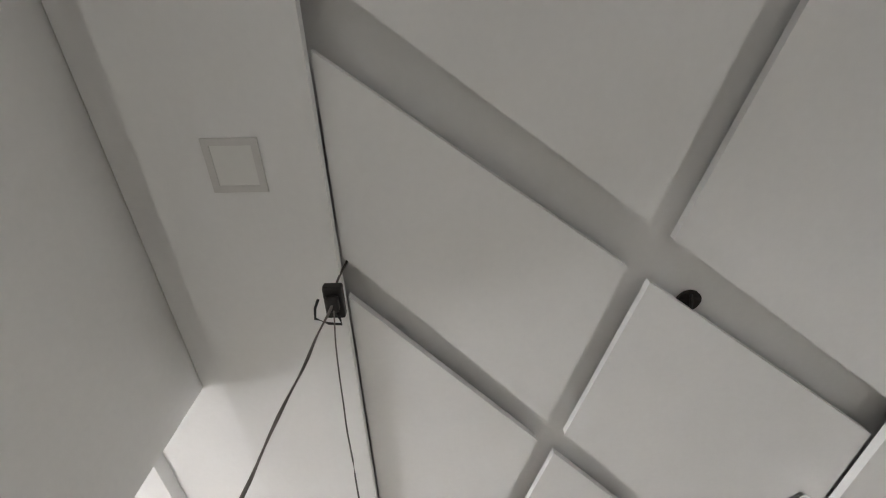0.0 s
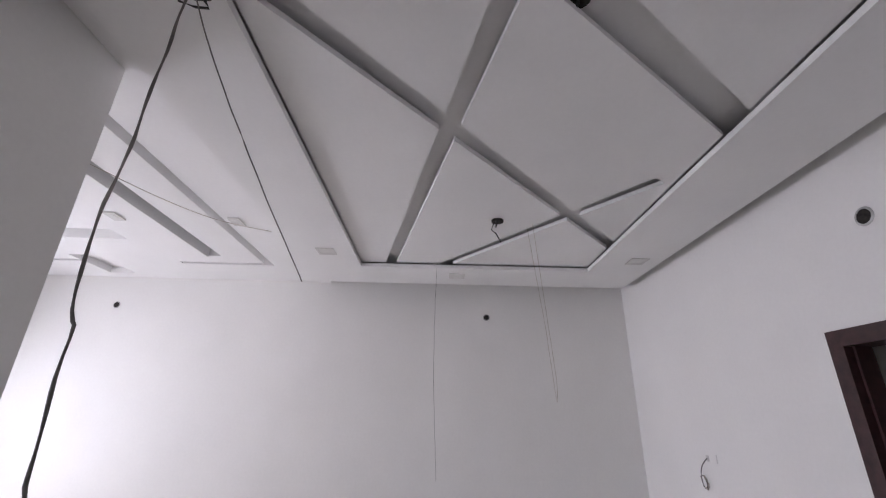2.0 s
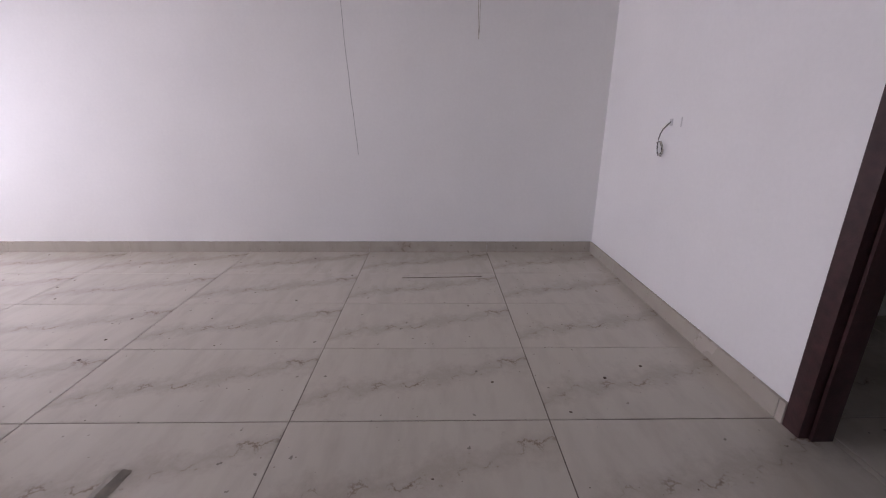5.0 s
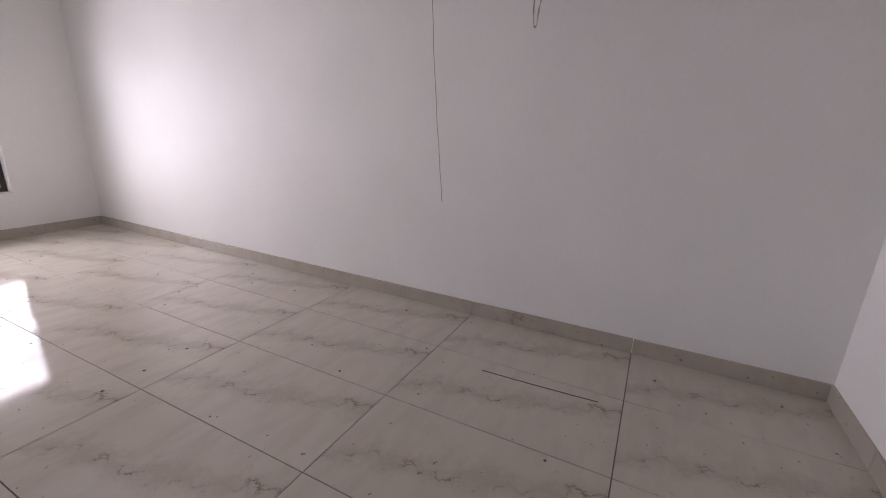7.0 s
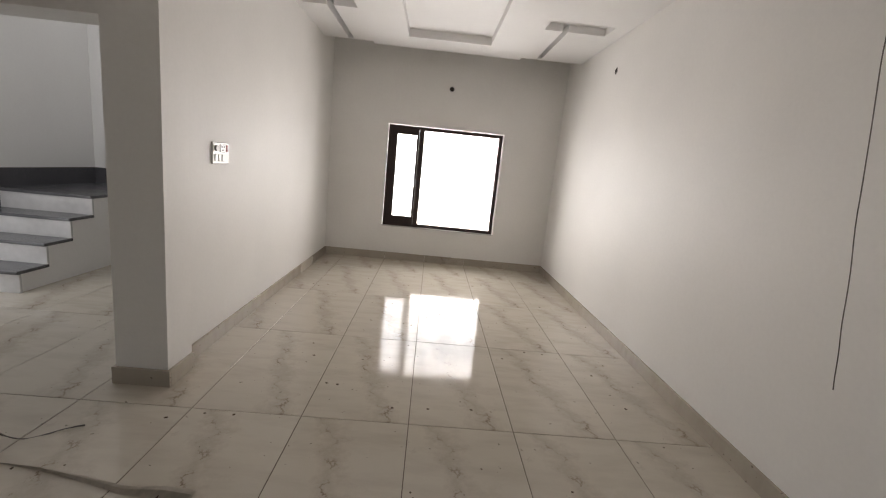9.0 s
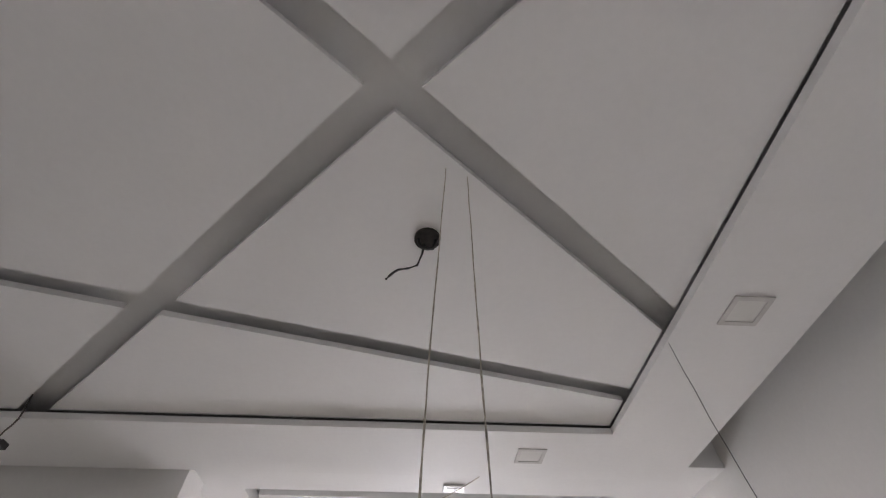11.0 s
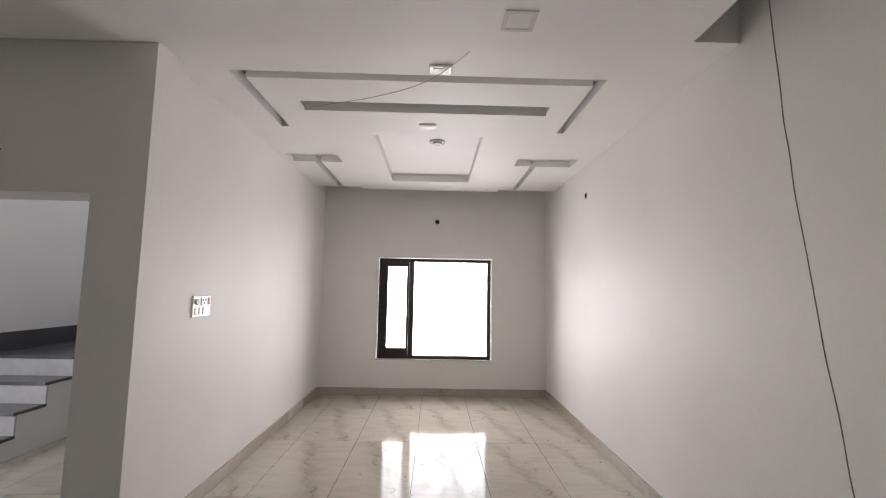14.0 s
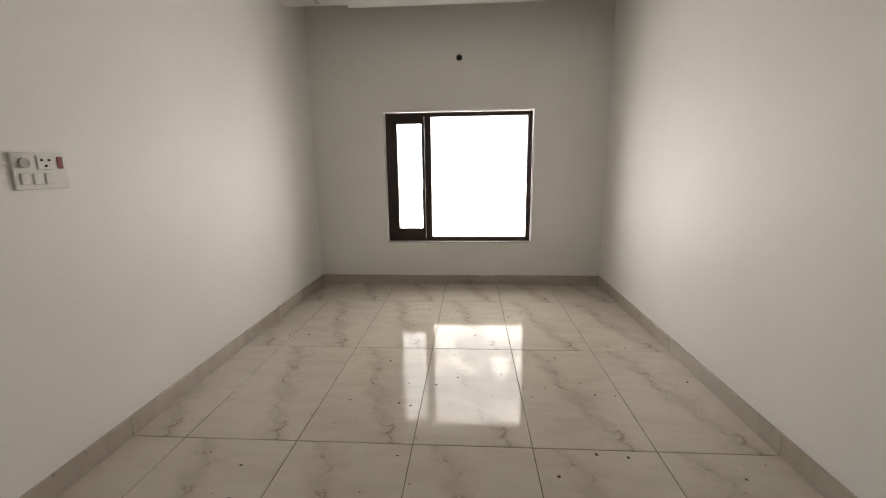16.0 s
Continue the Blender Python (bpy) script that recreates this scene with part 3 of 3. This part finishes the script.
tagged(part("hanging_cable", tube_bm([(-3.835, 2.85, 2.66), (-3.72, 2.82, 2.52), (-3.57, 2.77, 2.36), (-3.38, 2.71, 2.18), (-3.142, 2.645, 1.99)], 0.0022, wobble=0.004), STRIPED), "thin dark cable dangling from the ceiling", "cable")

# openings with wires in the hall ceiling
for x, y, z, nm in ((-1.878, 1.695, ZP, "fan"), (-3.63, 1.635, ZG, "fan")):
    e = thing("fan_point", "ragged open fan point in the ceiling", "electrical box", (x, y, z), "fan points")
    # the mouth is a solid disc coloured like the shade inside
    part("mouth", cyl_bm(0.045, 0.012, 18, Matrix.Translation((0, 0, -0.006))), HOLE_SHADE, e)
    part("hook", tube_bm([(-0.03, 0, -0.01), (-0.02, 0.01, -0.04), (0.02, 0.01, -0.045), (0.03, 0, -0.01)], 0.006), BLACK, e)
    if z == ZP:
        part("wire", tube_bm([(-0.01, 0.02, -0.01), (-0.03, 0.05, -0.09), (-0.09, 0.03, -0.14), (-0.12, 0.0, -0.22)], 0.004), BLACK, e)

# looped cord from the thin groove
tagged(part("looped_cord", tube_bm([(-1.826, 1.43, ZG), (-1.866, 1.37, 2.13), (-1.873, 1.354, 1.919), (-1.874, 1.345, 1.809), (-1.87, 1.34, 1.744), (-1.869, 1.34, 1.663), (-1.865, 1.34, 1.629), (-1.852, 1.34, 1.612), (-1.837, 1.34, 1.616), (-1.831, 1.34, 1.649), (-1.81, 1.34, 1.69), (-1.796, 1.34, 1.753), (-1.792, 1.347, 1.843), (-1.789, 1.358, 1.971), (-1.785, 1.371, 2.138), (-1.76, 1.46, ZG)], 0.0014, wobble=0.0015, twist=1.7), GREYCABLE), "grey twisted cord looped down from a ceiling groove", "cable")
# wire at the border edge, near the long wall
tagged(part("hanging_wire", tube_bm([(-0.868, 2.14, ZP + 0.01), (-0.85, 2.15, 2.3), (-0.81, 2.14, 1.7), (-0.75, 2.10, 1.0)], 0.0013, wobble=0.003), STRIPED), "thin dark wire hanging from the ceiling edge", "wire")
tagged(part("thread", tube_bm([(-1.45, 3.5, ZR - 0.01), (-1.72, 3.85, ZR - 0.03), (-2.1, 4.1, ZR - 0.03), (-2.6, 4.33, ZR - 0.012)], 0.003), THREAD), "thin thread strung under the ceiling", "thread")

# film strip lying on the floor
bm = bmesh.new()
path = [(-2.66, 2.71), (-2.78, 2.72), (-2.95, 2.72), (-3.15, 2.765), (-3.35, 2.795), (-3.5, 2.815), (-3.70, 2.81), (-3.95, 2.78)]
prev = None
for i, (x, y) in enumerate(path):
    wd = 0.035 if i < 2 else 0.012 + 0.01 * math.sin(i)
    row = [bm.verts.new((x, y - wd, 0.003)), bm.verts.new((x, y, 0.011 + 0.005 * math.sin(i * 2))), bm.verts.new((x, y + wd, 0.003))]
    if prev:
        for k in range(2):
            bm.faces.new((prev[k], row[k], row[k + 1], prev[k + 1]))
    prev = row
bmesh.ops.solidify(bm, geom=bm.faces[:], thickness=0.002)
tagged(part("film_strip", bm, PAPER), "crumpled strip of dusty film lying on the floor", "debris")
tagged(part("string_scrap", tube_bm([(-2.79, 2.70, 0.004), (-2.81, 2.6, 0.004), (-2.87, 2.5, 0.004), (-2.94, 2.45, 0.004)], 0.004), DIRT), "brown scrap of string on the floor", "debris")
tagged(part("stick", tube_bm([(-0.71, 1.81, 0.005), (-0.70, 1.5, 0.006), (-0.68, 1.15, 0.005)], 0.0022), DIRT), "thin dark stick lying on the tiles", "debris")
crumb = bmesh.new()
rnd = random.Random(5)
for k in range(150):
    x, y, r = rnd.uniform(-4.4, -0.1), rnd.uniform(0.1, 6.8), rnd.uniform(0.003, 0.011)
    if x < XD + 0.1 and y > YP:
        continue
    v = [crumb.verts.new((x + math.cos(t) * r * rnd.uniform(0.6, 1.5), y + math.sin(t) * r * rnd.uniform(0.6, 1.5), 0.0005)) for t in (0, 1.3, 2.5, 3.8, 5.1)]
    top = crumb.verts.new((x, y, r * 0.5))
    for i in range(5):
        crumb.faces.new((v[i], v[(i + 1) % 5], top))
tagged(part("floor_crumbs", crumb, DIRT), "scattered dark plaster crumbs on the tiles", "debris", kind="stuff")

# ---- floor tiles and skirting ----
TW, TL, GAP, C0, R0 = 0.603, 1.148, 0.0045, -0.588, 1.028


def tile_mesh(w, l):
    bm = bmesh.new()
    box_bm(0, w, 0, l, -0.012, 0, bm=bm)
    top = [e for e in bm.edges if all(abs(v.co.z) < 1e-6 for v in e.verts)]
    bmesh.ops.bevel(bm, geom=top, offset=0.0012, segments=1, affect="EDGES")
    me = bpy.data.meshes.new("tile")
    bmesh.ops.recalc_face_normals(bm, faces=bm.faces[:])
    bm.to_mesh(me)
    bm.free()
    me.materials.append(TILE)
    return me


cache = {}


def lay(xa, xb, ya, yb):
    w_, l_ = round(xb - xa - GAP, 3), round(yb - ya - GAP, 3)
    if w_ < 0.02 or l_ < 0.02:
        return
    if (w_, l_) not in cache:
        cache[(w_, l_)] = tile_mesh(w_, l_)
    ob = new("tile", cache[(w_, l_)])
    ob.parent = floor_bed
    ob.location = (xa + GAP / 2, ya + GAP / 2, 0)


rows_y = [R0 + TL * k for k in range(-4, 7)]
cols_x = [C0 + TW * k for k in range(-12, 3)]
for xa in cols_x:
    for ya in rows_y:
        xb, yb = xa + TW, ya + TL
        xc, yc = max(xa, XW), max(ya, -2.6)
        xd, yd = min(xb, -0.001), min(yb, YC)
        if xd <= xc or yd <= yc:
            continue
        if xd < -6.2 and yc > YP:
            continue
        if yc < -0.15:
            lay(max(xc, -4.5), min(xd, -1.4), yc, min(yd, -0.15))
        lay(xc, xd, max(yc, -0.15), yd)


def skirting(name, pieces, label):
    """Marble skirting laid tile by tile; pieces: (x0, x1, y0, y1)."""
    e = tagged(new(name), label, "baseboard", kind="structure")
    for b in pieces:
        part("skirting_tile", box_bm(*b, 0.0, 0.105, bevel=0.002), SKIRT, e)


def cuts(a, b, start, step):
    c = [a] + [start + step * k for k in range(-12, 16) if a + 0.01 < start + step * k < b - 0.01] + [b]
    return [(p + 0.0015, q - 0.0015) for p, q in zip(c, c[1:])]


S = 0.018
skirting("baseboard_east", [(-S, -0.0005, a, b) for a, b in cuts(0.0, YC, R0, TL)], "cream marble skirting along the long wall")
skirting("baseboard_north", [(a, b, YC - S, YC - 0.0005) for a, b in cuts(XD + S, -S, C0, TW)], "cream marble skirting under the window")
skirting("baseboard_south", [(a, b, 0.0005, S) for a, b in cuts(DX1, -S, C0, TW)] + [(a, b, 0.0005, S) for a, b in cuts(XW, DX0, C0, TW)], "cream marble skirting beside the door")
skirting("baseboard_partition", [(XD + 0.0005, XD + S, a, b) for a, b in cuts(YP + 0.25, YC, R0, TL)], "cream marble skirting along the partition")
skirting("baseboard_pillar", [(-3.545 - S, -3.245 + S, YP - S, YP - 0.0005), (-3.245 + 0.0005, -3.245 + S, YP, YP + 0.25), (-3.545 - S, -3.545 - 0.0005, YP, YP + 0.25)], "cream marble skirting wrapped round the pillar")
